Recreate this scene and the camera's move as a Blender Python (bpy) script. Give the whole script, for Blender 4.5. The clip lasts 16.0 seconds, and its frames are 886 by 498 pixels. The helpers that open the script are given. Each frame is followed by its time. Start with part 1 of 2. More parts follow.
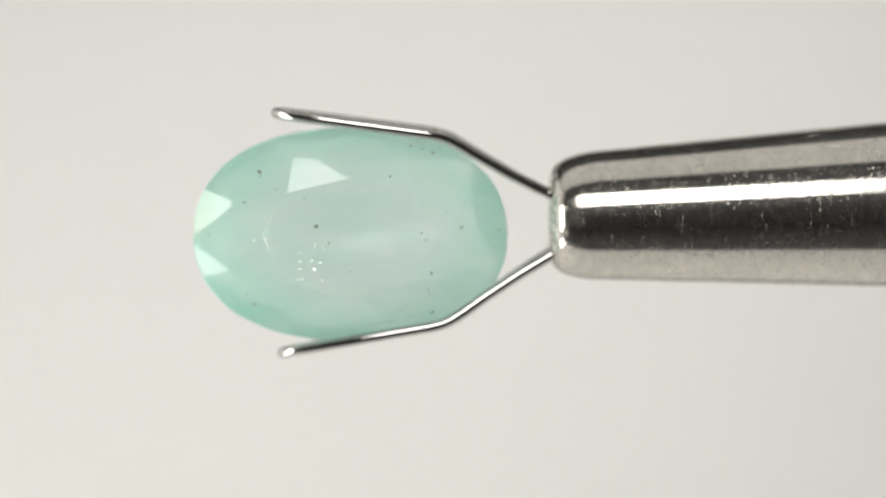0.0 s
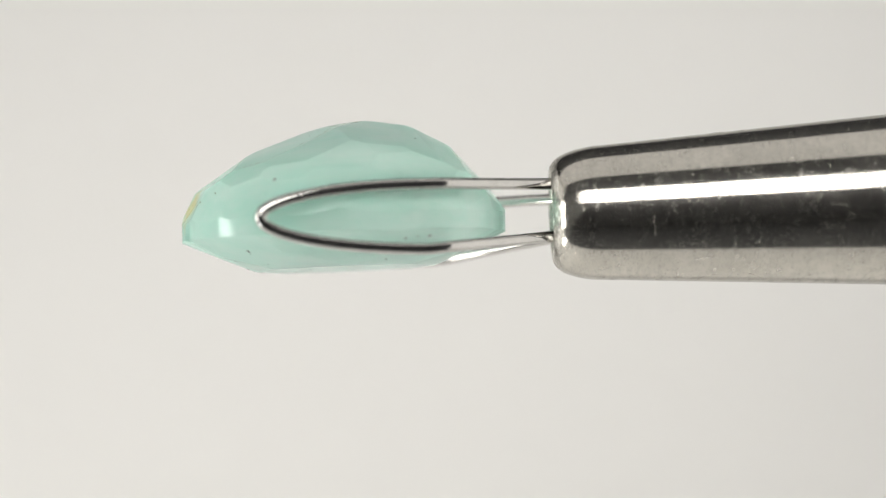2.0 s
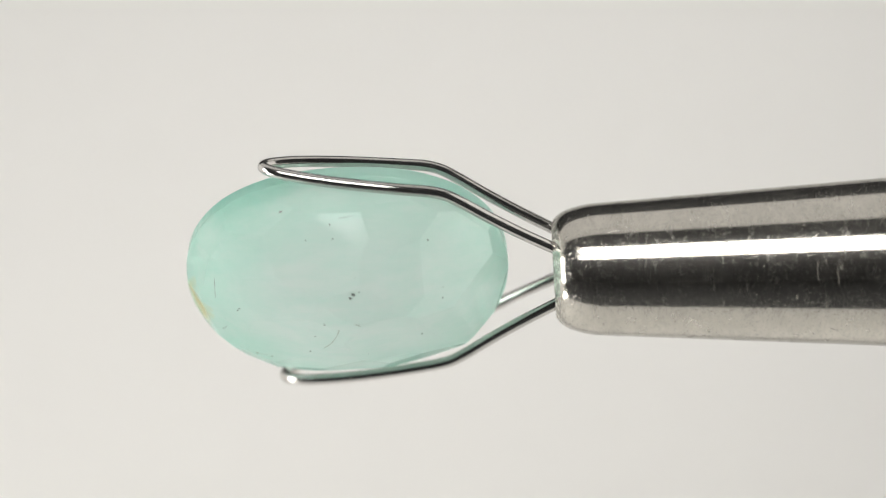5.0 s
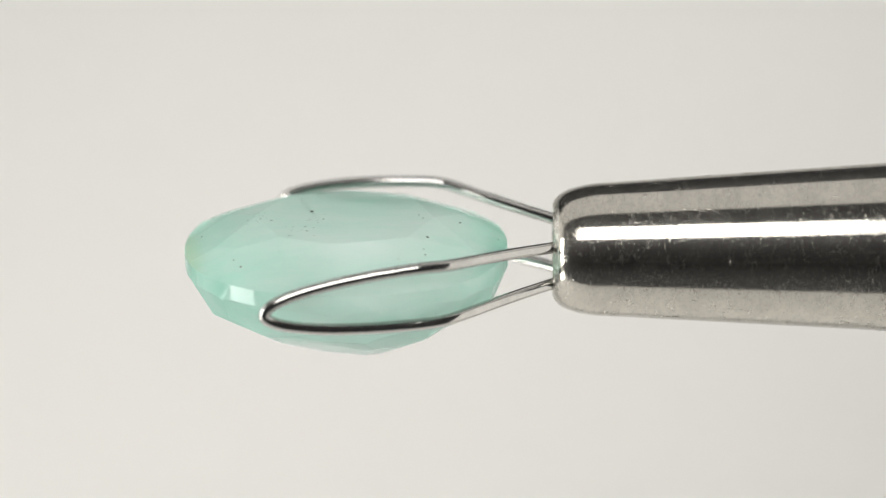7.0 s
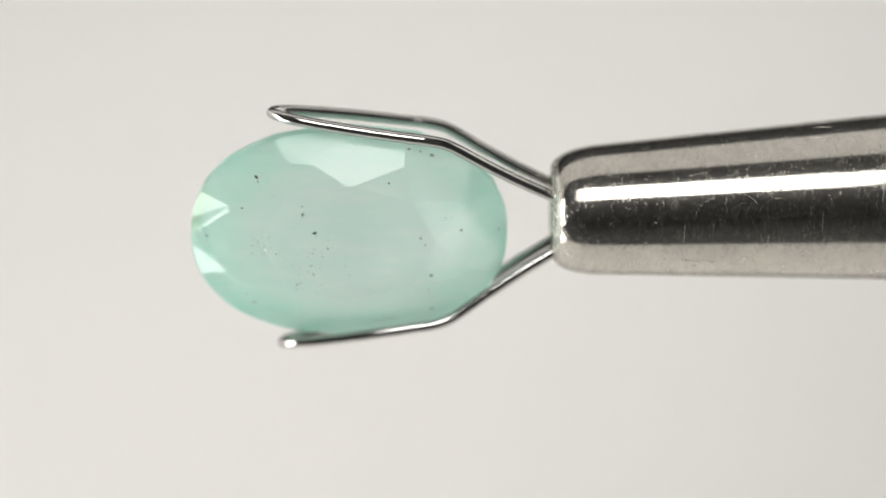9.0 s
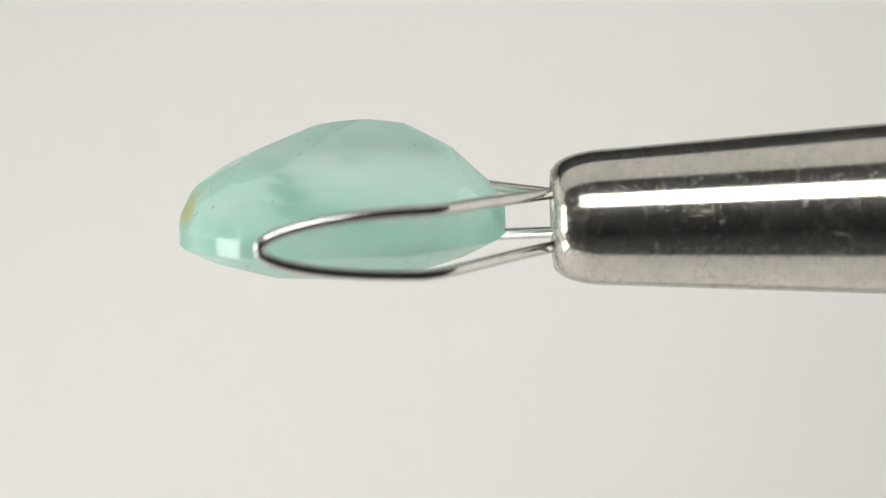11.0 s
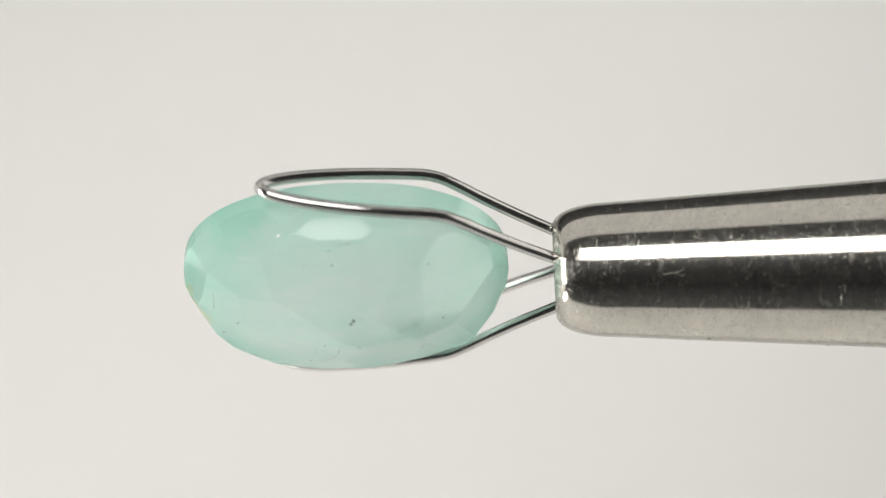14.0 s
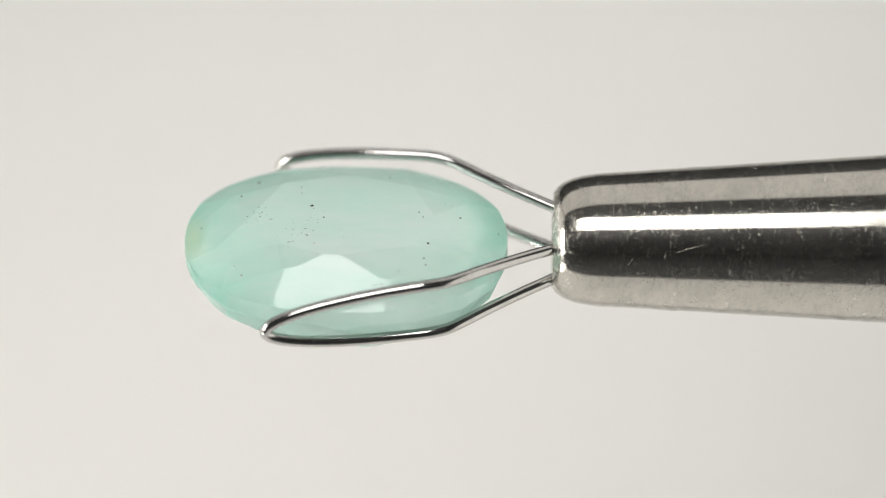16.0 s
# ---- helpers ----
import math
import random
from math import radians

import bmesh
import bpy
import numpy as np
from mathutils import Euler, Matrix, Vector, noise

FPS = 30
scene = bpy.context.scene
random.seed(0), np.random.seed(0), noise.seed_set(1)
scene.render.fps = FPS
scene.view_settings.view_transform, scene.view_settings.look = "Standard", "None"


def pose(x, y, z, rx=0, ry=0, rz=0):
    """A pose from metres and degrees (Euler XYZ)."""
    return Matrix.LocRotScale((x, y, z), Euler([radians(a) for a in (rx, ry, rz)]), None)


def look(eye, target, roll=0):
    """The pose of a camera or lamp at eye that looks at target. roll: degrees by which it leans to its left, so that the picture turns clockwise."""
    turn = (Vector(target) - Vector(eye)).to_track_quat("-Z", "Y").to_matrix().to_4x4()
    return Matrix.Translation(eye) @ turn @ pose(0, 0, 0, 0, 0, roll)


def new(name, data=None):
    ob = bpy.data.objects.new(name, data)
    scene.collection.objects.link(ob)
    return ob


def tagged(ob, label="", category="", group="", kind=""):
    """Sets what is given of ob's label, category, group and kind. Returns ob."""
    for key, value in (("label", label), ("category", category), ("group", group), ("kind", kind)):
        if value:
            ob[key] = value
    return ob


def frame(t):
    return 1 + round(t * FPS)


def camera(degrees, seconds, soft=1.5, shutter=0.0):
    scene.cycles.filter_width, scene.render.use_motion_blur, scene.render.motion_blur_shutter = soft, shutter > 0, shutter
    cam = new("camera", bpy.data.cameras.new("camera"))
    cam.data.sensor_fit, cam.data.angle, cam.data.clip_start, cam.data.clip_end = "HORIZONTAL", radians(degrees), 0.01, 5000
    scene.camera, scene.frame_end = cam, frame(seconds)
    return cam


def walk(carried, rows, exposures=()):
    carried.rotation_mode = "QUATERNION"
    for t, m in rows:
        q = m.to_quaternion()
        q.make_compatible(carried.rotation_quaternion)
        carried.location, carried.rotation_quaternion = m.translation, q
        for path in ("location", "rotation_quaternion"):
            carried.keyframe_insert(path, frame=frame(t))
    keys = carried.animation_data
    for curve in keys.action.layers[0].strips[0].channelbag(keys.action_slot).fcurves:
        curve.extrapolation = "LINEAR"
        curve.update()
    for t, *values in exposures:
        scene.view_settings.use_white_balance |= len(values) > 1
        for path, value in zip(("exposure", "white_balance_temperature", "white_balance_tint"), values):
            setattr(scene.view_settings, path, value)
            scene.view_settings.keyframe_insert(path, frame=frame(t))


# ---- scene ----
from mathutils.bvhtree import BVHTree

# ---------------------------------------------------------------- camera
MM = 0.001
DIST = 0.100                       # lens to the turning axis
EYE_Z = 0.160                      # height of the lens over the table
PERIOD = 8.656                     # seconds for one turn of the holder
PIVOT = Vector((0.0, 0.0, EYE_Z + 0.324 * MM))
AXIS = Vector((1.0, -0.0194, 0.0245)).normalized()

cam = camera(18.90, 16.0, soft=1.2)
cam.data.dof.use_dof = True
cam.data.dof.focus_distance = DIST - 1.4 * MM
cam.data.dof.aperture_fstop = 24.0
scene.view_settings.exposure = -0.30
walk(cam, [(0.0, pose(0, -DIST, EYE_Z, 90, 0, 0)), (16.0, pose(0, -DIST, EYE_Z, 90, 0, 0))])

# ---------------------------------------------------------------- light
FLOOR_FRONT, BACK_Y, BACK_TOP = -0.070, 0.250, EYE_Z + 0.170
LEFT_X, RIGHT_X, FRONT_Y, TOP_Z = -0.36, 0.150, -0.36, 0.46
world = bpy.data.worlds.new("dim_room")
world.use_nodes = True
world.node_tree.nodes["Background"].inputs["Color"].default_value = (0.9, 0.95, 1.0, 1)
world.node_tree.nodes["Background"].inputs["Strength"].default_value = 0.02
scene.world = world


def area_lamp(name, eye, target, width, height, radiance, colour):
    """A rectangular soft lamp of the given brightness."""
    data = bpy.data.lights.new(name, "AREA")
    data.shape, data.size, data.size_y = "RECTANGLE", width, height
    data.energy = radiance * width * height * math.pi
    data.color = colour
    ob = new(name, data)
    ob.matrix_world = look(eye, target)
    return ob


GEM_AT = (-3.0 * MM, 0.0, EYE_Z)
# strip lamp over the lens
area_lamp("strip_lamp", (-0.033, -0.177, EYE_Z + 0.0940), GEM_AT, 0.107, 0.072, 10.0, (1.0, 0.99, 0.97))
# tall side lamp in the open end of the tent
area_lamp("side_lamp", (-0.1684, -0.0817, EYE_Z - 0.009), (-8.0 * MM, 0, EYE_Z), 0.047, 0.126, 14.0, (1.0, 0.99, 0.97))
# small lamp low at the same side
area_lamp("low_lamp", (-0.1405, -0.030, EYE_Z - 0.119), (-8.0 * MM, 0, EYE_Z), 0.056, 0.032, 14.0, (1.0, 0.99, 0.97))
# diffuser in the roof of the tent
area_lamp("roof_lamp", (-0.05, -0.0185, EYE_Z + 0.20), (-0.05, -0.0184, 0.0), 0.38, 0.168, 0.95, (1.0, 0.975, 0.93))
# unseen fill lamps added beside the stone to brighten the paper sweep
for side, bright in ((-0.185, 2.45), (0.125, 6.7)):
    area_lamp("paper_fill", (side, 0.05, EYE_Z + 0.09), (side * 0.98, 0.25, EYE_Z + 0.09), 0.05, 0.25, bright, (1.0, 0.985, 0.955))
# unseen glowing sheets added before the side panels to brighten the stone
area_lamp("side_fill", (LEFT_X + 0.145, 0.045, EYE_Z + 0.01), (1.0, 0.045, EYE_Z + 0.01), 0.24, 0.30, 0.62, (1.0, 0.985, 0.955))
area_lamp("side_fill", (RIGHT_X - 0.007, 0.0, EYE_Z + 0.01), (-1.0, 0.0, EYE_Z + 0.01), 0.22, 0.30, 0.62, (1.0, 0.985, 0.955))
# light pad under the paper
area_lamp("light_pad", (-0.035, 0.055, 0.0045), (-0.035, 0.0551, 1.0), 0.34, 0.245, 0.36, (1.0, 0.985, 0.95))


# ---------------------------------------------------------------- materials
def material(name):
    m = bpy.data.materials.new(name)
    m.use_nodes = True
    nt = m.node_tree
    return m, nt, nt.nodes, nt.nodes["Principled BSDF"]


def noise_node(nt, scale, detail=4.0, stretch=None, rough=0.5):
    """A noise in object space, in pieces per metre, drawn out by stretch."""
    co = nt.nodes.new("ShaderNodeTexCoord")
    tex = nt.nodes.new("ShaderNodeTexNoise")
    tex.inputs["Scale"].default_value = scale
    tex.inputs["Detail"].default_value = detail
    tex.inputs["Roughness"].default_value = rough
    if stretch:
        mp = nt.nodes.new("ShaderNodeMapping")
        mp.inputs["Scale"].default_value = stretch
        nt.links.new(co.outputs["Object"], mp.inputs["Vector"])
        nt.links.new(mp.outputs["Vector"], tex.inputs["Vector"])
    else:
        nt.links.new(co.outputs["Object"], tex.inputs["Vector"])
    return tex


def ramp_node(nt, source, stops):
    r = nt.nodes.new("ShaderNodeValToRGB")
    while len(r.color_ramp.elements) < len(stops):
        r.color_ramp.elements.new(0.5)
    for e, (p, c) in zip(r.color_ramp.elements, stops):
        e.position, e.color = p, (c, c, c, 1) if isinstance(c, float) else (*c, 1)
    nt.links.new(source, r.inputs["Fac"])
    return r


def bump_node(nt, source, shader, strength, distance):
    b = nt.nodes.new("ShaderNodeBump")
    b.inputs["Strength"].default_value = strength
    b.inputs["Distance"].default_value = distance
    nt.links.new(source, b.inputs["Height"])
    nt.links.new(b.outputs["Normal"], shader.inputs["Normal"])
    return b


def paper_material():
    m, nt, nodes, sh = material("white_paper")
    n = noise_node(nt, 9.0, 3.0)
    r = ramp_node(nt, n.outputs["Fac"], [(0.3, (0.80, 0.79, 0.765)), (0.7, (0.83, 0.82, 0.795))])
    nt.links.new(r.outputs["Color"], sh.inputs["Base Color"])
    sh.inputs["Roughness"].default_value = 0.9
    sh.inputs["Specular IOR Level"].default_value = 0.1
    bump_node(nt, noise_node(nt, 4000.0).outputs["Fac"], sh, 0.1, 0.0001)
    return m


def dark_material():
    m, nt, nodes, sh = material("black_cloth")
    n = noise_node(nt, 30.0)
    r = ramp_node(nt, n.outputs["Fac"], [(0.3, (0.075, 0.077, 0.08)), (0.7, (0.11, 0.112, 0.117))])
    nt.links.new(r.outputs["Color"], sh.inputs["Base Color"])
    sh.inputs["Roughness"].default_value = 0.95
    sh.inputs["Specular IOR Level"].default_value = 0.05
    return m


def steel_material(name, base, rough_low, rough_high, scratch, haze):
    m, nt, nodes, sh = material(name)
    blotch = noise_node(nt, 700.0, 6.0, None, 0.65)
    col = ramp_node(nt, blotch.outputs["Fac"], [(0.3, tuple(c * 0.86 for c in base)), (0.65, base)])
    nt.links.new(col.outputs["Color"], sh.inputs["Base Color"])
    dust = noise_node(nt, 5200.0, 6.0, (1.6, 0.6, 0.6), 0.75)
    film_of = ramp_node(nt, dust.outputs["Fac"], [(0.42, 1.0), (0.70, 0.93)])
    nt.links.new(film_of.outputs["Color"], sh.inputs["Metallic"])
    # handling wear in patches, and fine turning marks that run round the barrel
    r = ramp_node(nt, blotch.outputs["Fac"], [(0.35, rough_low), (0.75, rough_high)])
    nt.links.new(r.outputs["Color"], sh.inputs["Roughness"])
    marks = noise_node(nt, 3000.0, 8.0, (4.0, 0.3, 0.3), 0.8)
    pits = noise_node(nt, 9000.0, 5.0, (1.4, 0.8, 0.8), 0.7)
    pit = ramp_node(nt, pits.outputs["Fac"], [(0.60, 0.0), (0.68, 0.9)])
    add = nodes.new("ShaderNodeMath")
    add.operation = "MULTIPLY_ADD"
    add.inputs[1].default_value = -0.5
    nt.links.new(pit.outputs["Color"], add.inputs[0])
    fine = ramp_node(nt, marks.outputs["Fac"], [(0.36, 0.0), (0.64, 0.12)])
    nt.links.new(fine.outputs["Color"], add.inputs[2])
    bump_node(nt, add.outputs[0], sh, scratch, 0.00002)
    # rubbed haze: countless hairlines that spread a little of the light
    rub = nodes.new("ShaderNodeBsdfAnisotropic")
    rub.inputs["Roughness"].default_value = 0.30
    nt.links.new(col.outputs["Color"], rub.inputs["Color"])
    patch = noise_node(nt, 2600.0, 6.0, (1.0, 0.5, 0.5), 0.7)
    amount = ramp_node(nt, patch.outputs["Fac"], [(0.36, haze * 0.3), (0.52, haze), (0.68, min(1.0, haze * 2.8))])
    grains = noise_node(nt, 11000.0, 5.0, (1.0, 0.7, 0.7), 0.75)
    grain = ramp_node(nt, grains.outputs["Fac"], [(0.57, 0.0), (0.70, min(1.0, haze * 3.0))])
    both = nodes.new("ShaderNodeMath")
    both.operation = "ADD"
    both.use_clamp = True
    nt.links.new(amount.outputs["Color"], both.inputs[0])
    nt.links.new(grain.outputs["Color"], both.inputs[1])
    mix = nodes.new("ShaderNodeMixShader")
    nt.links.new(both.outputs[0], mix.inputs["Fac"])
    nt.links.new(sh.outputs[0], mix.inputs[1])
    nt.links.new(rub.outputs[0], mix.inputs[2])
    nt.links.new(mix.outputs[0], nodes["Material Output"].inputs["Surface"])
    return m


def gem_material():
    m, nt, nodes, sh = material("pale_green_stone")
    out = nodes["Material Output"]
    co = nodes.new("ShaderNodeTexCoord")
    cloud = noise_node(nt, 260.0, 4.0)
    wisp = noise_node(nt, 1100.0, 6.0, (0.22, 0.8, 1.0), 0.68)
    slant = wisp.inputs["Vector"].links[0].from_node
    slant.inputs["Rotation"].default_value = (0.0, radians(38), 0.0)
    mixn = nodes.new("ShaderNodeMath")
    mixn.operation = "MULTIPLY_ADD"
    nt.links.new(cloud.outputs["Fac"], mixn.inputs[0])
    mixn.inputs[1].default_value = 0.35
    half = nodes.new("ShaderNodeMath")
    half.operation = "MULTIPLY"
    half.inputs[1].default_value = 0.65
    nt.links.new(wisp.outputs["Fac"], half.inputs[0])
    nt.links.new(half.outputs[0], mixn.inputs[2])
    pale_col = ramp_node(nt, mixn.outputs[0], [(0.41, (0.57, 0.86, 0.775)), (0.58, (0.775, 0.91, 0.87))])
    green_col = ramp_node(nt, mixn.outputs[0], [(0.41, (0.36, 0.84, 0.68)), (0.58, (0.58, 0.90, 0.79))])
    # painted in: greener at the girdle, paler heart, for light absorbed along its path
    heart = nodes.new("ShaderNodeMapping")
    heart.vector_type = "POINT"
    heart.inputs["Location"].default_value = (3.4 / 6.04, 0.0, -0.33 / 4.1)
    heart.inputs["Scale"].default_value = (1000 / 6.04, 0.0, 1000 / 4.1)
    nt.links.new(co.outputs["Object"], heart.inputs["Vector"])
    zone = nodes.new("ShaderNodeVectorMath")
    zone.operation = "LENGTH"
    nt.links.new(heart.outputs["Vector"], zone.inputs[0])
    zoned = nodes.new("ShaderNodeMath")
    zoned.operation = "MULTIPLY_ADD"
    zoned.inputs[1].default_value = 0.5
    nt.links.new(mixn.outputs[0], zoned.inputs[0])
    nt.links.new(zone.outputs["Value"], zoned.inputs[2])
    zmap = nodes.new("ShaderNodeMapRange")
    zmap.interpolation_type = "SMOOTHSTEP"
    zmap.inputs["From Min"].default_value = 0.70
    zmap.inputs["From Max"].default_value = 1.15
    nt.links.new(zoned.outputs[0], zmap.inputs["Value"])
    col = nodes.new("ShaderNodeMix")
    col.data_type = "RGBA"
    nt.links.new(zmap.outputs["Result"], col.inputs["Factor"])
    nt.links.new(pale_col.outputs["Color"], col.inputs["A"])
    nt.links.new(green_col.outputs["Color"], col.inputs["B"])
    # yellow stain at one end of the girdle
    sep = nodes.new("ShaderNodeVectorMath")
    sep.operation = "DISTANCE"
    sep.inputs[1].default_value = STAIN_AT
    nt.links.new(co.outputs["Object"], sep.inputs[0])
    wob = noise_node(nt, 1500.0, 4.0)
    add = nodes.new("ShaderNodeMath")
    add.operation = "MULTIPLY_ADD"
    add.inputs[1].default_value = -0.0016
    nt.links.new(wob.outputs["Fac"], add.inputs[0])
    nt.links.new(sep.outputs["Value"], add.inputs[2])
    rng = nodes.new("ShaderNodeMapRange")
    rng.inputs["From Min"].default_value = -0.0004
    rng.inputs["From Max"].default_value = 0.00025
    rng.inputs["To Min"].default_value = 1.0
    rng.inputs["To Max"].default_value = 0.0
    nt.links.new(add.outputs[0], rng.inputs["Value"])
    tint = nodes.new("ShaderNodeMix")
    tint.data_type = "RGBA"
    nt.links.new(rng.outputs["Result"], tint.inputs["Factor"])
    nt.links.new(col.outputs["Result"], tint.inputs["A"])
    tint.inputs["B"].default_value = (0.70, 0.61, 0.08, 1)
    # the polish follows each facet; the haze inside scatters more evenly
    geo = nodes.new("ShaderNodeNewGeometry")
    nt.links.new(geo.outputs["True Normal"], sh.inputs["Coat Normal"])
    blend = nodes.new("ShaderNodeMix")
    blend.data_type = "VECTOR"
    blend.inputs[0].default_value = 0.7
    nt.links.new(geo.outputs["Normal"], blend.inputs[4])
    nt.links.new(geo.outputs["True Normal"], blend.inputs[5])
    unit = nodes.new("ShaderNodeVectorMath")
    unit.operation = "NORMALIZE"
    nt.links.new(blend.outputs[1], unit.inputs[0])
    nt.links.new(unit.outputs["Vector"], sh.inputs["Normal"])
    # clear stone with a polish
    sh.inputs["IOR"].default_value = 1.22
    sh.inputs["Transmission Weight"].default_value = 1.0
    sh.inputs["Roughness"].default_value = 0.33
    sh.inputs["Coat Weight"].default_value = 1.0
    sh.inputs["Coat Roughness"].default_value = 0.015
    sh.inputs["Coat IOR"].default_value = 1.57
    pale = nodes.new("ShaderNodeMix")
    pale.data_type = "RGBA"
    pale.inputs["Factor"].default_value = 0.91
    nt.links.new(tint.outputs["Result"], pale.inputs["A"])
    pale.inputs["B"].default_value = (0.95, 1.0, 0.985, 1)
    nt.links.new(pale.outputs["Result"], sh.inputs["Base Color"])
    # milky clouds inside
    tr = nodes.new("ShaderNodeBsdfTranslucent")
    nt.links.new(tint.outputs["Result"], tr.inputs["Color"])
    df = nodes.new("ShaderNodeBsdfDiffuse")
    nt.links.new(tint.outputs["Result"], df.inputs["Color"])
    milk = nodes.new("ShaderNodeMixShader")
    milk.inputs["Fac"].default_value = 0.5
    nt.links.new(tr.outputs[0], milk.inputs[1])
    nt.links.new(df.outputs[0], milk.inputs[2])
    mix = nodes.new("ShaderNodeMixShader")
    mix.inputs["Fac"].default_value = 0.37
    nt.links.new(sh.outputs[0], mix.inputs[1])
    nt.links.new(milk.outputs[0], mix.inputs[2])
    nt.links.new(mix.outputs[0], out.inputs["Surface"])
    return m


def plain_material(name, colour, rough, metal=0.0):
    m, nt, nodes, sh = material(name)
    n = noise_node(nt, 6000.0, 4.0)
    r = ramp_node(nt, n.outputs["Fac"], [(0.3, tuple(c * 0.6 for c in colour)), (0.7, colour)])
    nt.links.new(r.outputs["Color"], sh.inputs["Base Color"])
    sh.inputs["Roughness"].default_value = rough
    sh.inputs["Metallic"].default_value = metal
    return m


STAIN_AT = (-9.3 * MM, 1.45 * MM, 1.05 * MM)
PAPER = paper_material()
DARK = dark_material()
STEEL = steel_material("polished_steel", (0.535, 0.510, 0.46), 0.05, 0.10, 0.34, 0.11)
WORN = steel_material("worn_steel", (0.62, 0.60, 0.55), 0.16, 0.34, 0.9, 0.35)
WIRE = steel_material("wire_steel", (0.55, 0.535, 0.51), 0.02, 0.05, 0.01, 0.03)
STONE = gem_material()
SPECK = plain_material("black_inclusion", (0.05, 0.05, 0.045), 0.6)
RUST = plain_material("brown_inclusion", (0.20, 0.15, 0.04), 0.6)
SPARKLE = plain_material("pale_flake", (0.95, 0.96, 0.94), 0.25, 0.5)
BORE = plain_material("dark_bore", (0.10, 0.09, 0.08), 0.5)


# ---------------------------------------------------------------- helpers
def mesh_from(name, bm, mat, smooth=False):
    bmesh.ops.recalc_face_normals(bm, faces=bm.faces)
    me = bpy.data.meshes.new(name)
    bm.to_mesh(me)
    bm.free()
    for p in me.polygons:
        p.use_smooth = smooth
    me.materials.append(mat)
    return me


def part(name, bm, mat, parent, label="", smooth=True):
    ob = new(name, mesh_from(name, bm, mat, smooth))
    ob.parent = parent
    return tagged(ob, label)


def slab(name, lo, hi, mat):
    bm = bmesh.new()
    bmesh.ops.create_cube(bm, size=1.0)
    for v in bm.verts:
        v.co = [l + (c + 0.5) * (h - l) for c, l, h in zip(v.co, lo, hi)]
    return new(name, mesh_from(name, bm, mat))


def lathe(bm, profile, segments, centre_of):
    """Turns a profile of (x, radius) round a line; centre_of(x) gives the line's (y, z)."""
    rings = []
    for x, r in profile:
        cy, cz = centre_of(x)
        rings.append([bm.verts.new((x * MM, (cy + r * math.cos(a)) * MM, (cz + r * math.sin(a)) * MM))
                      for a in (2 * math.pi * k / segments for k in range(segments))])
    for a, b in zip(rings, rings[1:]):
        for k in range(segments):
            bm.faces.new((a[k], a[(k + 1) % segments], b[(k + 1) % segments], b[k]))
    return rings


def smooth_line(points, steps):
    """A soft line through the points (Catmull-Rom)."""
    pts = [Vector(p) for p in points]
    pts = [2 * pts[0] - pts[1], *pts, 2 * pts[-1] - pts[-2]]
    line = []
    for a, b, c, d in zip(pts, pts[1:], pts[2:], pts[3:]):
        for k in range(steps):
            t = k / steps
            line.append(0.5 * (2 * b + (c - a) * t + (2 * a - 5 * b + 4 * c - d) * t * t + (3 * b - a - 3 * c + d) * t ** 3))
    return line + [pts[-2]]


def wire(bm, line, radius, segments=14):
    """A round wire along a line, in millimetres."""
    rings, side = [], Vector((0, 0, 1))
    for k, p in enumerate(line):
        way = (line[min(k + 1, len(line) - 1)] - line[max(k - 1, 0)]).normalized()
        side = (side - way * side.dot(way)).normalized()
        up = way.cross(side)
        rings.append([bm.verts.new((p + radius * (math.cos(a) * side + math.sin(a) * up)) * MM)
                      for a in (2 * math.pi * i / segments for i in range(segments))])
    for a, b in zip(rings, rings[1:]):
        for i in range(segments):
            bm.faces.new((a[i], a[(i + 1) % segments], b[(i + 1) % segments], b[i]))
    bm.faces.new(rings[0])
    bm.faces.new(rings[-1])


# ---------------------------------------------------------------- the setting


def paper_sweep():
    """White paper that lies on the table and rises in a curve behind the stone."""
    bend = 0.06
    line = [(FLOOR_FRONT, 0.002)]
    line += [(BACK_Y - bend + bend * math.sin(a), 0.002 + bend - bend * math.cos(a)) for a in (math.pi / 2 * k / 16 for k in range(17))]
    line += [(BACK_Y, BACK_TOP)]
    bm = bmesh.new()
    rows = []
    for off in (0.0, 0.0008):
        for x in (LEFT_X + 0.02, RIGHT_X - 0.002):
            row = []
            for k, (y, z) in enumerate(line):
                a, b = line[max(k - 1, 0)], line[min(k + 1, len(line) - 1)]
                n = Vector((-(b[1] - a[1]), b[0] - a[0])).normalized()
                row.append(bm.verts.new((x, y - n.x * off, z - n.y * off)))
            rows.append(row)
    for a, b in ((0, 1), (1, 3), (3, 2), (2, 0)):
        for k in range(len(line) - 1):
            bm.faces.new((rows[a][k], rows[b][k], rows[b][k + 1], rows[a][k + 1]))
    for k in (0, -1):
        bm.faces.new((rows[0][k], rows[1][k], rows[3][k], rows[2][k]))
    ob = new("backdrop", mesh_from("backdrop", bm, PAPER, True))
    return tagged(ob, "seamless off-white paper sweep behind the stone", "backdrop", kind="structure")


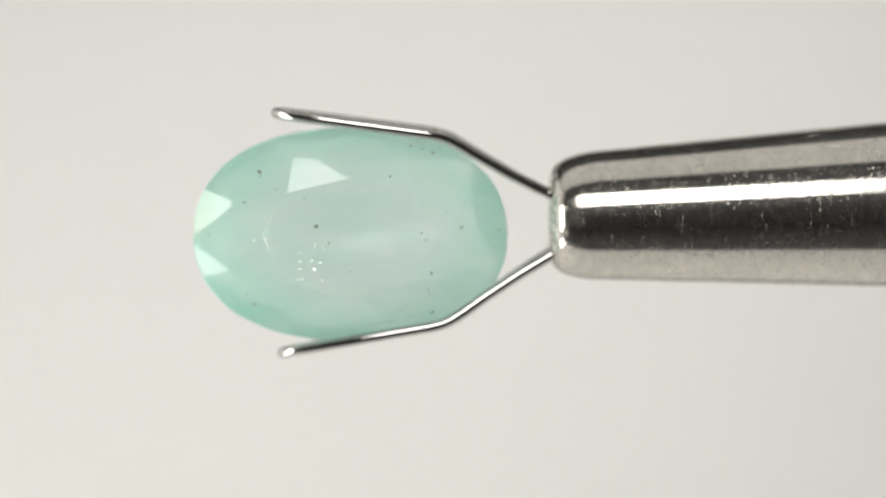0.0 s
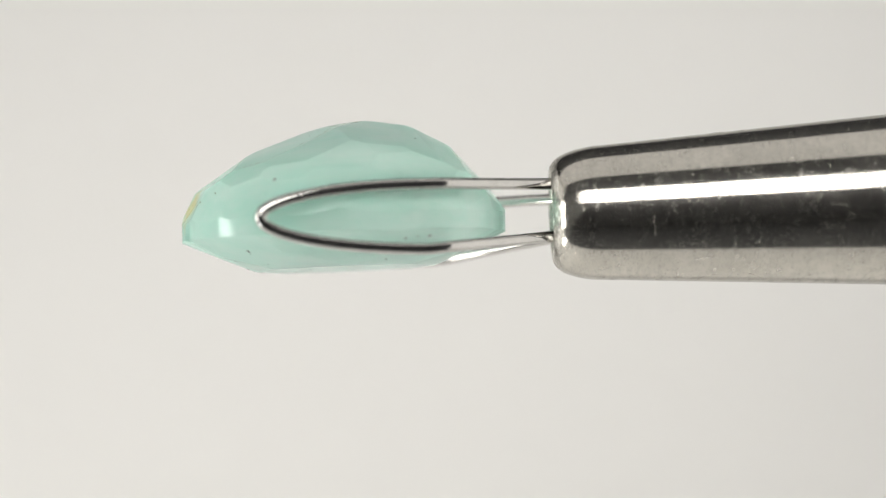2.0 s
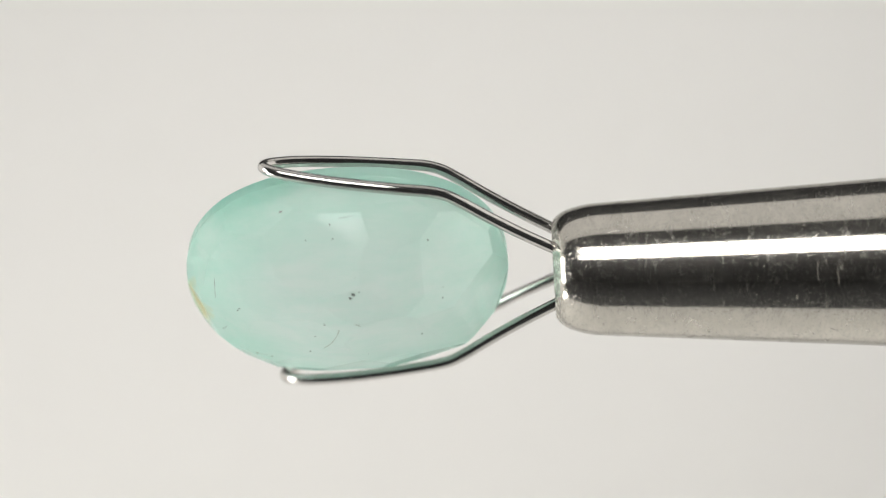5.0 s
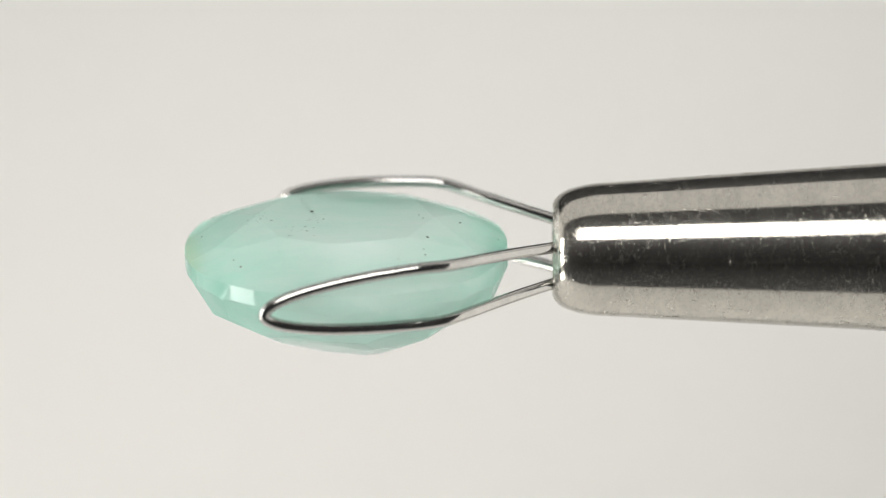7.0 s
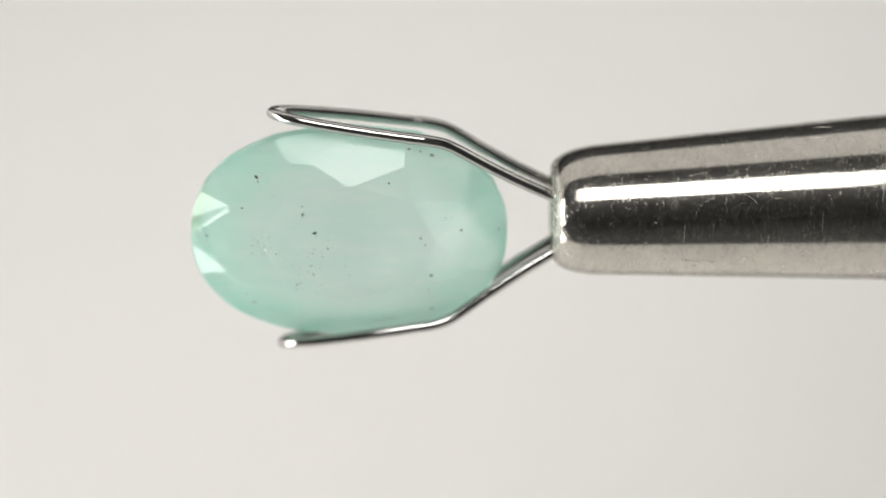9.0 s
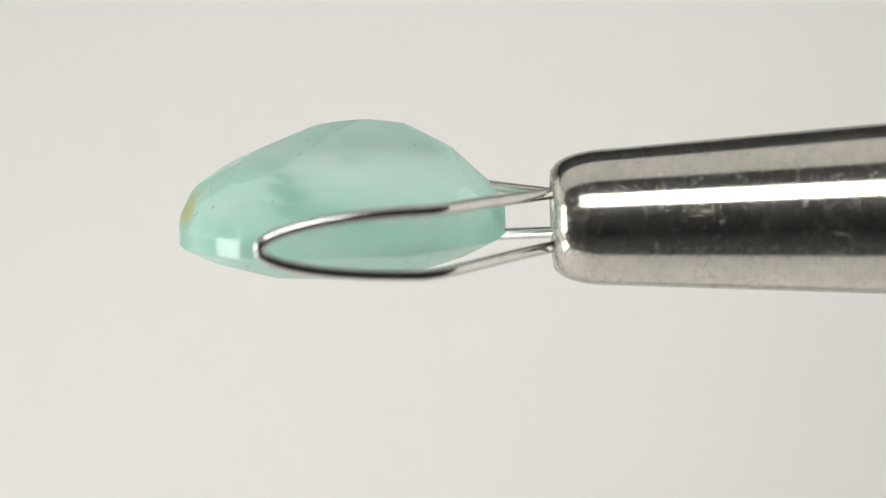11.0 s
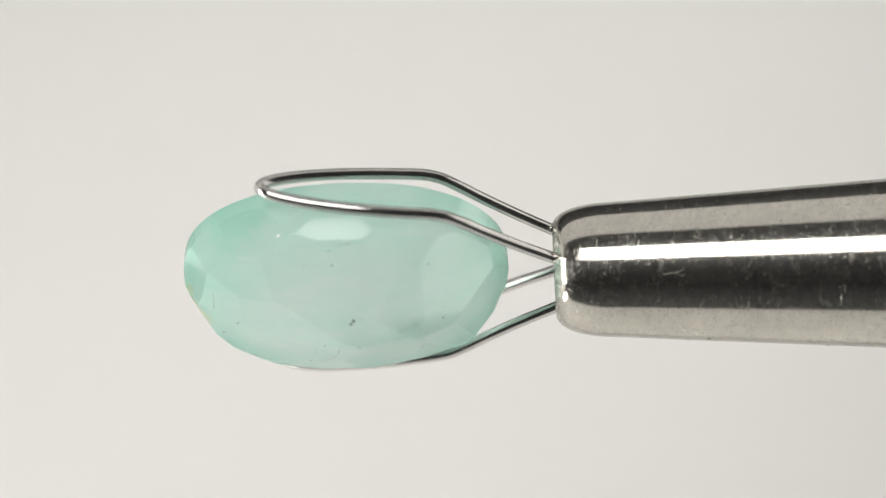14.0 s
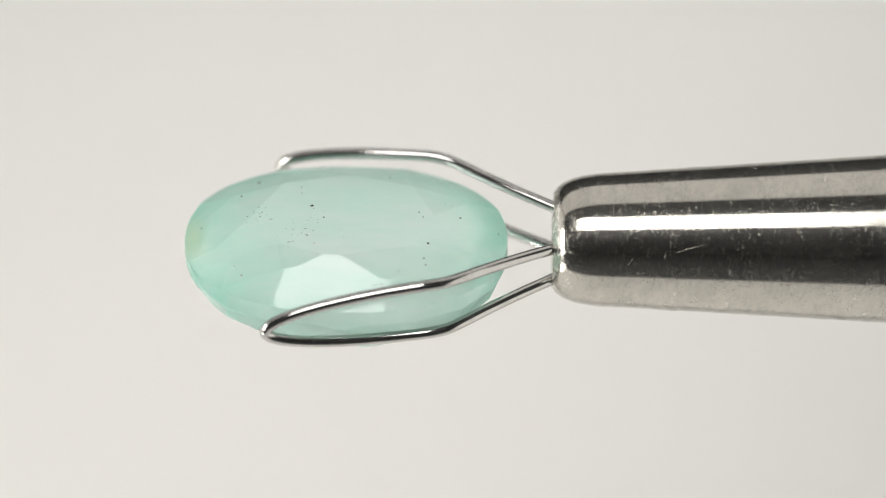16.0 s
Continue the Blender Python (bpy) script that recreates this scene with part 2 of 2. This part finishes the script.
paper_sweep()
W = 0.01
for name, lo, hi, label in (
    ("floor", (LEFT_X - W, FRONT_Y - W, -W), (RIGHT_X + W, BACK_Y + 0.05 + W, 0), "black cloth table under the paper sweep"),
    ("ceiling", (LEFT_X - W, FRONT_Y - W, TOP_Z), (RIGHT_X + W, BACK_Y + 0.05 + W, TOP_Z + W), "plain black ceiling of the photo box"),
    ("wall_left", (LEFT_X - W, FRONT_Y, 0), (LEFT_X, BACK_Y + 0.05, TOP_Z), "plain black side wall of the photo box"),
    ("wall_right", (RIGHT_X, FRONT_Y, 0), (RIGHT_X + W, BACK_Y + 0.05, TOP_Z), "plain black side wall carrying the holder"),
    ("wall_front", (LEFT_X - W, FRONT_Y - W, 0), (RIGHT_X + W, FRONT_Y, TOP_Z), "plain black wall behind the lens"),
    ("wall_back", (LEFT_X - W, BACK_Y + 0.05, 0), (RIGHT_X + W, BACK_Y + 0.05 + W, TOP_Z), "plain black wall behind the paper"),
):
    tagged(slab(name, lo, hi, DARK), label, name.split("_")[0], kind="structure")


# side panels out of view, added as bright surroundings for the stone
for name, x in (("panel_left", LEFT_X + 0.14), ("panel_right", RIGHT_X - 0.004)):
    tagged(slab(name, (x, -0.115, 0.0035), (x + 0.002, BACK_Y - 0.075, EYE_Z + 0.19), PAPER),
           "unseen off-white side panel added to brighten the stone", "panel", kind="structure")


# ---------------------------------------------------------------- the holder
def barrel_line(x):
    """Centre of the barrel at x, which leans a little from the turning axis."""
    return 0.77, 1.02 + 0.035 * (x - 5.44)


def barrel_radius(body, x):
    """Radius of the barrel's body at x."""
    return next(r0 + (r1 - r0) * (x - x0) / (x1 - x0) for (x0, r0), (x1, r1) in zip(body, body[1:]) if x <= x1)


def gem_holder():
    holder = new("gem_holder")
    holder.location = PIVOT
    tagged(holder, "polished steel gem holder with two bent wire loops", "gem holder")
    # barrel with a rounded nose, open at its end
    rim = [(4.30, 1.28), (4.21, 1.33), (4.15, 1.39), (4.12, 1.47), (4.11, 1.60), (4.12, 1.76)]
    nose = [rim[-1], (4.125, 1.785), (4.14, 1.81)]
    turns = ((0.0, 60), (0.1, 50), (0.2, 42), (0.3, 33), (0.4, 27), (0.6, 20), (0.9, 14), (1.3, 9), (1.6, 6))
    for (f0, d0), (f1, d1) in zip(turns, turns[1:]):
        for k in range(4):         # the edge turns softly from the rim into the body
            step, tilt = (f1 - f0) / 4, radians(d0 + (d1 - d0) * (k + 0.5) / 4)
            nose.append((nose[-1][0] + step, nose[-1][1] + step * math.tan(tilt)))
    body = [nose[-1], (7.0, 2.565), (9.0, 2.69), (11.5, 2.845), (14.0, 3.0), (16.5, 3.155), (20.0, 3.33), (26.0, 3.6),
            (40.0, 4.0), (70.0, 4.5), (149.0, 4.5)]
    bm = bmesh.new()
    lathe(bm, nose[10:], 96, barrel_line)
    lathe(bm, body, 96, lambda x: barrel_line(min(x, 30.0)))
    barrel = part("barrel", bm, STEEL, holder, "tapered polished steel barrel with fine scratches")
    bm = bmesh.new()
    lathe(bm, rim + nose[1:11], 96, barrel_line)
    part("rim", bm, WORN, barrel, "worn bright rim round the bore")
    # nicks and burrs from use
    rnd = random.Random(3)
    for k in range(190):
        x, a = rnd.uniform(5.8, 19.0), rnd.uniform(0, 2 * math.pi)
        r = barrel_radius(body, x)
        cy, cz = barrel_line(x)
        bm = bmesh.new()
        bmesh.ops.create_icosphere(bm, subdivisions=2, radius=1.0)
        long, thin = rnd.choice((0.02, 0.03, 0.04, 0.05, 0.07, 0.10, 0.15)), rnd.uniform(0.006, 0.017)
        bmesh.ops.scale(bm, vec=(long * MM, thin * 0.6 * MM, thin * MM), verts=bm.verts)
        nick = part("nick", bm, STEEL, barrel)
        turn = Matrix.Rotation(a, 4, "X") @ Matrix.Rotation(rnd.choice((rnd.uniform(-0.6, 0.6), rnd.uniform(1.4, 1.7), rnd.uniform(1.5, 1.64))), 4, "Y")
        nick.matrix_basis = Matrix.Translation(Vector((x, cy + r * math.cos(a), cz + r * math.sin(a))) * MM) @ turn
    # hairline scratches: most run round the barrel, some slant, a few curl
    for k in range(160):
        x, a = rnd.uniform(5.95, 18.5), rnd.uniform(0, 2 * math.pi)
        kind = rnd.random()
        span, slant = (rnd.uniform(0.06, 0.34), rnd.uniform(-0.03, 0.03)) if kind < 0.6 else (rnd.uniform(0.03, 0.14), rnd.uniform(-0.9, 0.9))
        curl = rnd.uniform(0.05, 0.16) if kind > 0.88 else 0.0
        line = []
        for f in (0.0, 0.2, 0.4, 0.6, 0.8, 1.0):
            xx, aa = x + slant * f + curl * math.sin(math.pi * f), a + span * f
            r = barrel_radius(body, xx) - 0.003
            cy, cz = barrel_line(xx)
            line.append(Vector((xx, cy + r * math.cos(aa), cz + r * math.sin(aa))))
        bm = bmesh.new()
        wire(bm, line, rnd.choice((0.004, 0.005, 0.006, 0.009)) if not curl else 0.014, 6)
        part("scratch", bm, STEEL, barrel)
    # hollow end of the barrel in a dark colour
    bm = bmesh.new()
    rings = lathe(bm, [(4.30, 1.31), (6.0, 1.29)], 64, barrel_line)
    bm.faces.new(rings[-1])
    part("bore", bm, BORE, barrel, "dark hollow end")
    # two loops of wire: bends, ends and widths in millimetres
    for tip, mid_a, mid_b, root_a, root_b in (
        ((-6.45, 0.47, 5.01), (-0.36, 1.56, 4.29), (-0.35, -0.77, 4.08), (4.1, 1.80, 1.86), (4.1, -0.16, 1.80)),
        ((-6.29, 1.29, -4.26), (-0.08, 1.98, -3.17), (-0.28, -0.20, -3.20), (4.1, 1.58, -0.42), (4.1, 0.10, -0.50)),
    ):
        tip, mid_a, mid_b = Vector(tip), Vector(mid_a), Vector(mid_b)
        middle = (mid_a + mid_b) / 2

        def arm(mid, root):
            """One side of the loop from the barrel to its tip."""
            root = Vector(root)
            line = []
            run = root - mid
            s = 1 if mid.z > 0 else -1
            deep = root + run.normalized() * 1.2
            line.append(deep)
            for f, lift in ((1.0, 0.0), (0.72, -0.02), (0.45, 0.02), (0.22, 0.10), (0.09, 0.09)):
                line.append(mid + run * f + Vector((0, 0, s * lift)))
            full = mid - middle
            for k in range(13):
                a = radians(88 - 7 * k)
                line.append(tip.lerp(middle, 1 - math.cos(a)) + full * math.sin(a))
            return line

        a, b = arm(mid_a, root_a), arm(mid_b, root_b)
        bm = bmesh.new()
        wire(bm, smooth_line(a + [tip] + b[::-1], 6), 0.215)
        part("prong", bm, WIRE, holder, "bent loop of polished steel wire")
    return holder


# ---------------------------------------------------------------- the stone
HALF_LONG, HALF_WIDE = 6.04, 4.10
CROWN, GIRDLE, PAVILION = 1.17, 0.66, 3.82


def cut(bm, point, normal):
    """Grinds one flat facet: all beyond the plane goes."""
    geom = bm.verts[:] + bm.edges[:] + bm.faces[:]
    got = bmesh.ops.bisect_plane(bm, geom=geom, dist=1e-7, plane_co=point, plane_no=normal, clear_outer=True)
    edges = [e for e in got["geom_cut"] if isinstance(e, bmesh.types.BMEdge)]
    if edges:
        bmesh.ops.contextual_create(bm, geom=edges)


def plane_of(p, q, r, inside):
    p, q, r = Vector(p), Vector(q), Vector(r)
    n = (q - p).cross(r - p).normalized()
    return p, n if n.dot(p - Vector(inside)) > 0 else -n


def full(a):
    """How much fuller than an ellipse the outline is in the direction a."""
    return (abs(math.cos(a)) ** 2.25 + abs(math.sin(a)) ** 2.25) ** (-1 / 2.25)


def ring(r, deg, h):
    a = radians(deg)
    return r * full(a) * math.cos(a), r * full(a) * math.sin(a), h


# hand-cut facets. Crown: how far each is tilted along the length and the width from a regular cut
CROWN_TILT = (
     0.000, 0.000, -0.018, 0.006, -0.017, -0.013, -0.029, -0.007, -0.014, 0.014, 0.006, 0.007, 0.008, -0.024, 0.011, -0.033, -0.029, 0.003,
     0.065, -0.016, 0.018, -0.002, -0.020, 0.005, -0.056, 0.040, -0.027, 0.024, 0.003, 0.024, 0.035, 0.018, -0.055, -0.019, -0.002, -0.029,
     -0.044, -0.042, 0.036, 0.007, -0.025, 0.019, 0.001, 0.010, -0.051, 0.076, 0.005, -0.014, 0.009, 0.017, -0.041, 0.048, -0.029, 0.028,
     0.039, -0.063, -0.017, 0.062, 0.002, -0.021, 0.008, -0.002, -0.006, -0.003, -0.002, 0.011,
)
# pavilion tiers from girdle to culet: radius, then depth, angle and steepness of every facet
PAVILION_CUT = (
    (0.945, (
     0.320, 26.839, 0.880, 0.331, 42.600, 1.105, 0.232, 66.892, 1.317, 0.227, 89.941, 1.745, 0.294, 104.897, 1.328,
     0.289, 134.339, 1.555, 0.277, 167.610, 1.262, 0.331, 179.378, 1.054, 0.230, 231.714, 1.818, 0.146, 238.909, 2.555,
     0.193, 268.029, 2.428, 0.261, 294.357, 1.123, 0.190, 332.558, 1.126, 0.392, 339.500, 0.958,
    )),
    (0.8, (
     0.358, 6.120, 1.651, 0.478, 41.912, 0.750, 0.483, 68.793, 0.848, 0.464, 89.141, 1.037, 0.513, 121.640, 0.981,
     0.505, 144.439, 0.640, 0.554, 165.904, 0.903, 0.491, 194.900, 1.156, 0.466, 219.504, 1.070, 0.460, 252.813, 1.134,
     0.465, 265.059, 0.941, 0.445, 299.709, 1.073, 0.461, 315.655, 0.764, 0.494, 346.491, 0.929,
    )),
    (0.575, (
     0.699, 21.883, 0.916, 0.667, 60.773, 0.537, 0.670, 111.128, 0.729, 0.706, 161.937, 0.832, 0.684, 194.140, 0.679,
     0.643, 253.699, 0.817, 0.668, 290.637, 0.747, 0.671, 342.819, 0.846,
    )),
    (0.28, (
     0.924, 2.730, 0.291, 0.907, 45.700, 0.328, 0.890, 87.296, 0.331, 0.883, 129.734, 0.274, 0.886, 188.555, 0.346,
     0.924, 222.786, 0.351, 0.881, 261.623, 0.292, 0.888, 311.166, 0.338,
    )),
)


def gemstone():
    """An oval mixed cut, ground from a round blank one facet at a time and then drawn out to the oval."""
    rnd = random.Random(5)
    bm = bmesh.new()
    bmesh.ops.create_cone(bm, cap_ends=True, segments=72, radius1=1.0, radius2=1.0, depth=4.0)
    for v in bm.verts:
        f = full(math.atan2(v.co.y, v.co.x))
        v.co.x, v.co.y = v.co.x * f, v.co.y * f
    top = 1.0                      # crown and pavilion are one unit high each
    inside = (0, 0, 0)
    g = 0.0
    table_r, side_r = 0.55, 0.80
    facets = [((0, 0, top), Vector((0, 0, 1)))]

    def bezel(a):
        """The kite from the table's corner to the girdle, square to the outline."""
        p, q = Vector(ring(table_r, a, top)), Vector(ring(1.0, a, g))
        along = Vector(ring(1.0, a + 22.5, g)) - Vector(ring(1.0, a - 22.5, g))
        return plane_of(p, q, q + along, inside)

    def corner(a):
        """Where two kites and a star facet meet."""
        x, y, _ = ring(side_r, a, 0.0)
        return x, y, min(p.z - (n.x * (x - p.x) + n.y * (y - p.y)) / n.z for p, n in (bezel(a - 22.5), bezel(a + 22.5)))

    for k in range(8):
        a = 45 * k
        facets.append(bezel(a))
        facets.append(plane_of(ring(table_r, a, top), ring(table_r, a + 45, top), corner(a + 22.5), inside))
        for s in (22.5, -22.5):
            facets.append(plane_of(ring(1.0, a, g), corner(a + s), ring(1.0, a + s, g + 0.02), inside))

    facets = [(p, (n + Vector((u, v, 0))).normalized()) for (p, n), (u, v) in zip(facets, zip(CROWN_TILT[::2], CROWN_TILT[1::2]))]

    # the pavilion sits two units below, so that the girdle lies between
    def grind(r, depth, deg, steep):
        """One pavilion facet at an angle round the stone, through a radius and depth."""
        a = radians(deg)
        f = r * full(a)
        facets.append((Vector((f * math.cos(a), f * math.sin(a), -2 - depth)), Vector((steep * math.cos(a), steep * math.sin(a), -1.0)).normalized()))

    for k in range(16):
        grind(0.99, 0.0, 11.25 + 22.5 * k + rnd.uniform(-1, 1), 4.0 * (1 - 0.11 * math.cos(radians(11.25 + 22.5 * k))))
    for r, row in PAVILION_CUT:
        for depth, deg, steep in zip(row[::3], row[1::3], row[2::3]):
            grind(r, depth, deg, steep)
    bmesh.ops.translate(bm, verts=bm.verts, vec=(0, 0, -1))
    for p, n in facets:
        cut(bm, p, n)
    bmesh.ops.remove_doubles(bm, verts=bm.verts, dist=1e-5)
    for v in bm.verts:
        x, y, h = v.co
        if h >= -0.001:
            depth = -GIRDLE / 2 - max(h, 0.0) * CROWN
        elif h <= -1.999:
            depth = GIRDLE / 2 + (-2 - h) * PAVILION
            x += 0.10 * min(1.0, max(0.0, (-2 - h)))
        else:
            depth = (-1 - h) * GIRDLE / 2
        v.co = (x * HALF_LONG * MM, depth * MM, y * HALF_WIDE * MM)
    stone = new("gemstone", mesh_from("gemstone", bm, STONE, True))
    tagged(stone, "pale green oval faceted emerald held by wire loops", "gemstone")
    stone.location = PIVOT
    return stone


def speck(rnd, size, stretch, thick=0.35):
    """A grain of uneven shape, in metres."""
    bm = bmesh.new()
    bmesh.ops.create_icosphere(bm, subdivisions=1, radius=1.0)
    for v in bm.verts:
        v.co *= rnd.uniform(0.55, 1.25)
        v.co = (v.co.x * size * stretch * MM, v.co.y * size * thick * MM, v.co.z * size * MM)
    return bm


def inclusions(stone):
    """Dark and bright grains just under the polish of both faces of the stone: x, z in millimetres, size, stretch."""
    rnd = random.Random(11)
    tree = BVHTree.FromPolygons([v.co.copy() for v in stone.data.vertices], [p.vertices[:] for p in stone.data.polygons])
    crown = ((-7.07, 2.71, 0.08, 1.8), (-7.0, 2.55, 0.05, 0.7), (-6.42, 2.05, 0.04, 1), (-5.34, 1.67, 0.05, 0.6), (-5.31, 1.34, 0.06, 1.3),
             (-5.12, 1.02, 0.05, 0.6), (-4.90, 0.62, 0.10, 0.9), (-4.82, 0.45, 0.06, 0.7), (-4.41, -0.01, 0.05, 1), (-2.07, 2.52, 0.06, 1),
             (-2.94, 3.97, 0.06, 0.5), (0.64, 0.58, 0.06, 1.5), (-0.87, 0.38, 0.05, 1.2), (-0.72, 0.10, 0.04, 1), (-0.50, -1.16, 0.06, 1.2),
             (-0.56, -2.0, 0.07, 0.6), (-0.62, -1.77, 0.05, 0.7), (-0.49, -2.69, 0.08, 0.9), (-0.33, -2.5, 0.04, 0.7), (-1.54, -2.46, 0.06, 1.5),
             (-3.59, -1.08, 0.04, 0.8), (2.08, 0.46, 0.05, 1), (-9.05, 0.34, 0.06, 0.8), (-7.64, 1.56, 0.05, 1.2))
    pavilion = ((-3.90, -2.65, 0.05, 0.8), (-3.83, -2.2, 0.04, 1), (-4.82, -2.15, 0.03, 0.6), (-0.38, -1.8, 0.06, 0.5), (-0.36, -1.6, 0.03, 0.6),
                (-3.07, -1.0, 0.04, 1), (-3.18, -0.42, 0.12, 0.8), (-3.28, -0.28, 0.06, 1.2), (-2.95, -0.50, 0.05, 0.5), (0.04, -0.05, 0.05, 0.5),
                (0.02, 0.30, 0.05, 0.5), (-7.55, 0.54, 0.06, 1.2), (-7.62, 0.66, 0.04, 1), (-4.33, 0.75, 0.04, 1), (-4.75, 1.45, 0.05, 1),
                (-5.04, 2.31, 0.06, 0.8), (-0.83, 1.73, 0.05, 1), (-2.88, 2.5, 0.03, 1), (-8.20, 1.28, 0.05, 1), (-8.33, 1.82, 0.06, 0.5),
                (-8.18, 1.68, 0.05, 1.2), (-8.26, 1.75, 0.04, 1))
    brown = ((-9.35, 0.78, 0.10, 0.8), (-9.22, 1.05, 0.06, 1.0), (-8.95, 2.1, 0.08, 0.9), (-8.82, 2.28, 0.05, 1.3), (-6.59, 2.83, 0.05, 1.6),
             (-7.13, 2.74, 0.04, 1.5), (-8.2, 2.75, 0.05, 1.2))

    def lay(name, x, z, size, stretch, side, mat):
        hit, normal, _, _ = tree.ray_cast(Vector((x, side * 9.0, z)) * MM, Vector((0, -side, 0)))
        if hit is None:
            return
        ob = part(name, speck(rnd, size, stretch), mat, stone, smooth=False)
        turn = normal.to_track_quat("Y", "Z").to_matrix().to_4x4()
        ob.matrix_basis = Matrix.Translation(hit - normal * 0.2 * size * MM) @ turn @ Matrix.Rotation(rnd.uniform(-1, 1), 4, "Y")

    for x, z, size, stretch in crown:
        lay("dark_inclusion", x, z, 1.0 * size, stretch, -1, SPECK)
    for x, z, size, stretch in pavilion:
        lay("dark_inclusion", x, z, 1.0 * size, stretch, 1, SPECK)
    # glinting flakes that lie in one direction of the crystal
    for cx, cz, spread, count in ((-6.95, 0.20, 0.30, 20), (-5.35, -0.75, 0.36, 22), (-4.7, -0.35, 0.38, 8), (-0.1, 1.4, 0.25, 3)):
        for k in range(count):
            x, z = rnd.gauss(cx, spread), rnd.gauss(cz, spread)
            hit, normal, _, _ = tree.ray_cast(Vector((x, -9.0, z)) * MM, Vector((0, 1, 0)))
            size = rnd.choice((0.015, 0.02, 0.025, 0.03, 0.045))
            ob = part("bright_inclusion", speck(rnd, size, rnd.uniform(0.7, 1.8), 0.12), SPARKLE, stone, smooth=False)
            lie = Vector((rnd.gauss(-0.10, 0.045), -0.97, rnd.gauss(0.22, 0.045)))
            ob.matrix_basis = Matrix.Translation(hit + normal * 0.3 * size * MM) @ lie.to_track_quat("Y", "Z").to_matrix().to_4x4()
    for x, z, size, stretch in brown:
        lay("brown_inclusion", x, z, 1.1 * size, stretch, 1, RUST)
    # small chips along the girdle
    for x, z, size, stretch, side in ((-5.72, -2.95, 0.09, 1.2, 1), (-5.98, 3.88, 0.08, 1.6, 1), (-1.3, 3.70, 0.06, 1.6, -1), (-0.86, 3.60, 0.07, 1.2, -1),
                                      (-0.44, 3.44, 0.09, 1.2, -1), (-7.6, -2.0, 0.06, 1.0, -1), (-7.3, -2.35, 0.08, 1.4, -1)):
        lay("chip", x, z, size, stretch, side, SPARKLE)
    # healed cracks and thin bright lines of both faces, one an edge highlight
    for name, side, line, mat, thick, label in (
        ("crack", 1, ((-3.80, 0.95), (-3.90, 1.25), (-4.05, 1.52), (-4.24, 1.80), (-4.52, 2.06)), RUST, 0.009, "thin healed crack"),
        ("crack", 1, ((-4.05, 1.52), (-4.14, 1.66), (-4.40, 1.80)), RUST, 0.006, "thin healed crack"),
        ("crack", 1, ((-3.22, 0.72), (-2.95, 0.80), (-2.62, 1.02)), RUST, 0.006, "thin healed crack"),
        ("crack", 1, ((-7.35, 2.66), (-7.0, 2.74), (-6.55, 2.84)), RUST, 0.007, "thin brown healed crack"),
        ("hairline", 1, ((-8.40, -0.50), (-8.42, -0.10), (-8.46, 0.32)), SPARKLE, 0.010, "fine bright line"),
        ("hairline", 1, ((-3.55, -2.82), (-3.1, -2.88), (-2.6, -2.95)), SPARKLE, 0.009, "fine bright line"),
        # highlight of the girdle edge, laid on as a pale thread
        ("hairline", -1, ((-2.95, -3.18), (-1.8, -2.98), (-0.55, -2.63)), SPARKLE, 0.007, "fine bright line"),
        ("hairline", -1, ((-2.6, -3.0), (-2.0, -2.92), (-1.45, -2.84)), SPARKLE, 0.006, "fine bright line"),
        ("hairline", -1, ((-4.3, 3.92), (-3.5, 3.9), (-2.7, 3.76)), SPARKLE, 0.006, "fine bright line"),
    ):
        pts = []
        for x, z in line:
            hit, normal, _, _ = tree.ray_cast(Vector((x, side * 9.0, z)) * MM, Vector((0, -side, 0)))
            if hit is not None:
                pts.append((hit - normal * 0.000006) / MM)
        bm = bmesh.new()
        wire(bm, smooth_line(pts, 4), thick, 6)
        part(name, bm, mat, stone, label)


STONE_IN_HOLDER = pose(-3.63 * MM, 0.66 * MM, 0.33 * MM, 5.0, 0, 0)


# ---------------------------------------------------------------- things
holder = gem_holder()
stone = gemstone()
stone.data.transform(STONE_IN_HOLDER)
inclusions(stone)


# play of the chuck: shift along x, y, z in millimetres, lean about y and uneven turn in radians,
# each as a constant, cosine and sine of one turn, of half a turn, and a slow drift
PLAY = (
    (-0.0133, 0.0247, -0.0180, 0.0409, 0.0081, -0.0109),
    (0.1463, 0.3678, 0.3089, 1.0424, 0.0989, -0.5564),
    (-0.0322, -0.0025, -0.0315, 0.0155, -0.0528, 0.0437),
    (-0.0004, 0.0003, 0.0083, 0.0013, -0.0165, 0.0040),
    (-0.0026, 0.0064, -0.0097, 0.0053, -0.0124, 0.0074),
)


def motions():
    """The holder turns steadily about its lengthwise axis with a little play, and carries the stone."""
    rows = []
    chuck = Vector((4.0 * MM, 0, 0))
    for k in range(65):
        t = 0.25 * k
        a = 2 * math.pi * t / PERIOD
        wave = (1.0, math.cos(a), math.sin(a), math.cos(2 * a), math.sin(2 * a), (t - 8) / 8)
        x, y, z, lean_y, uneven = (sum(p * w for p, w in zip(row, wave)) for row in PLAY)
        lean = Matrix.Translation(chuck) @ Euler((0, lean_y, 0)).to_matrix().to_4x4() @ Matrix.Translation(-chuck)
        shift = Matrix.Translation(PIVOT + Vector((x, y, z)) * MM)
        rows.append((t, shift @ lean @ Matrix.Rotation(a + uneven, 4, AXIS)))
    walk(holder, rows)
    walk(stone, rows)


motions()
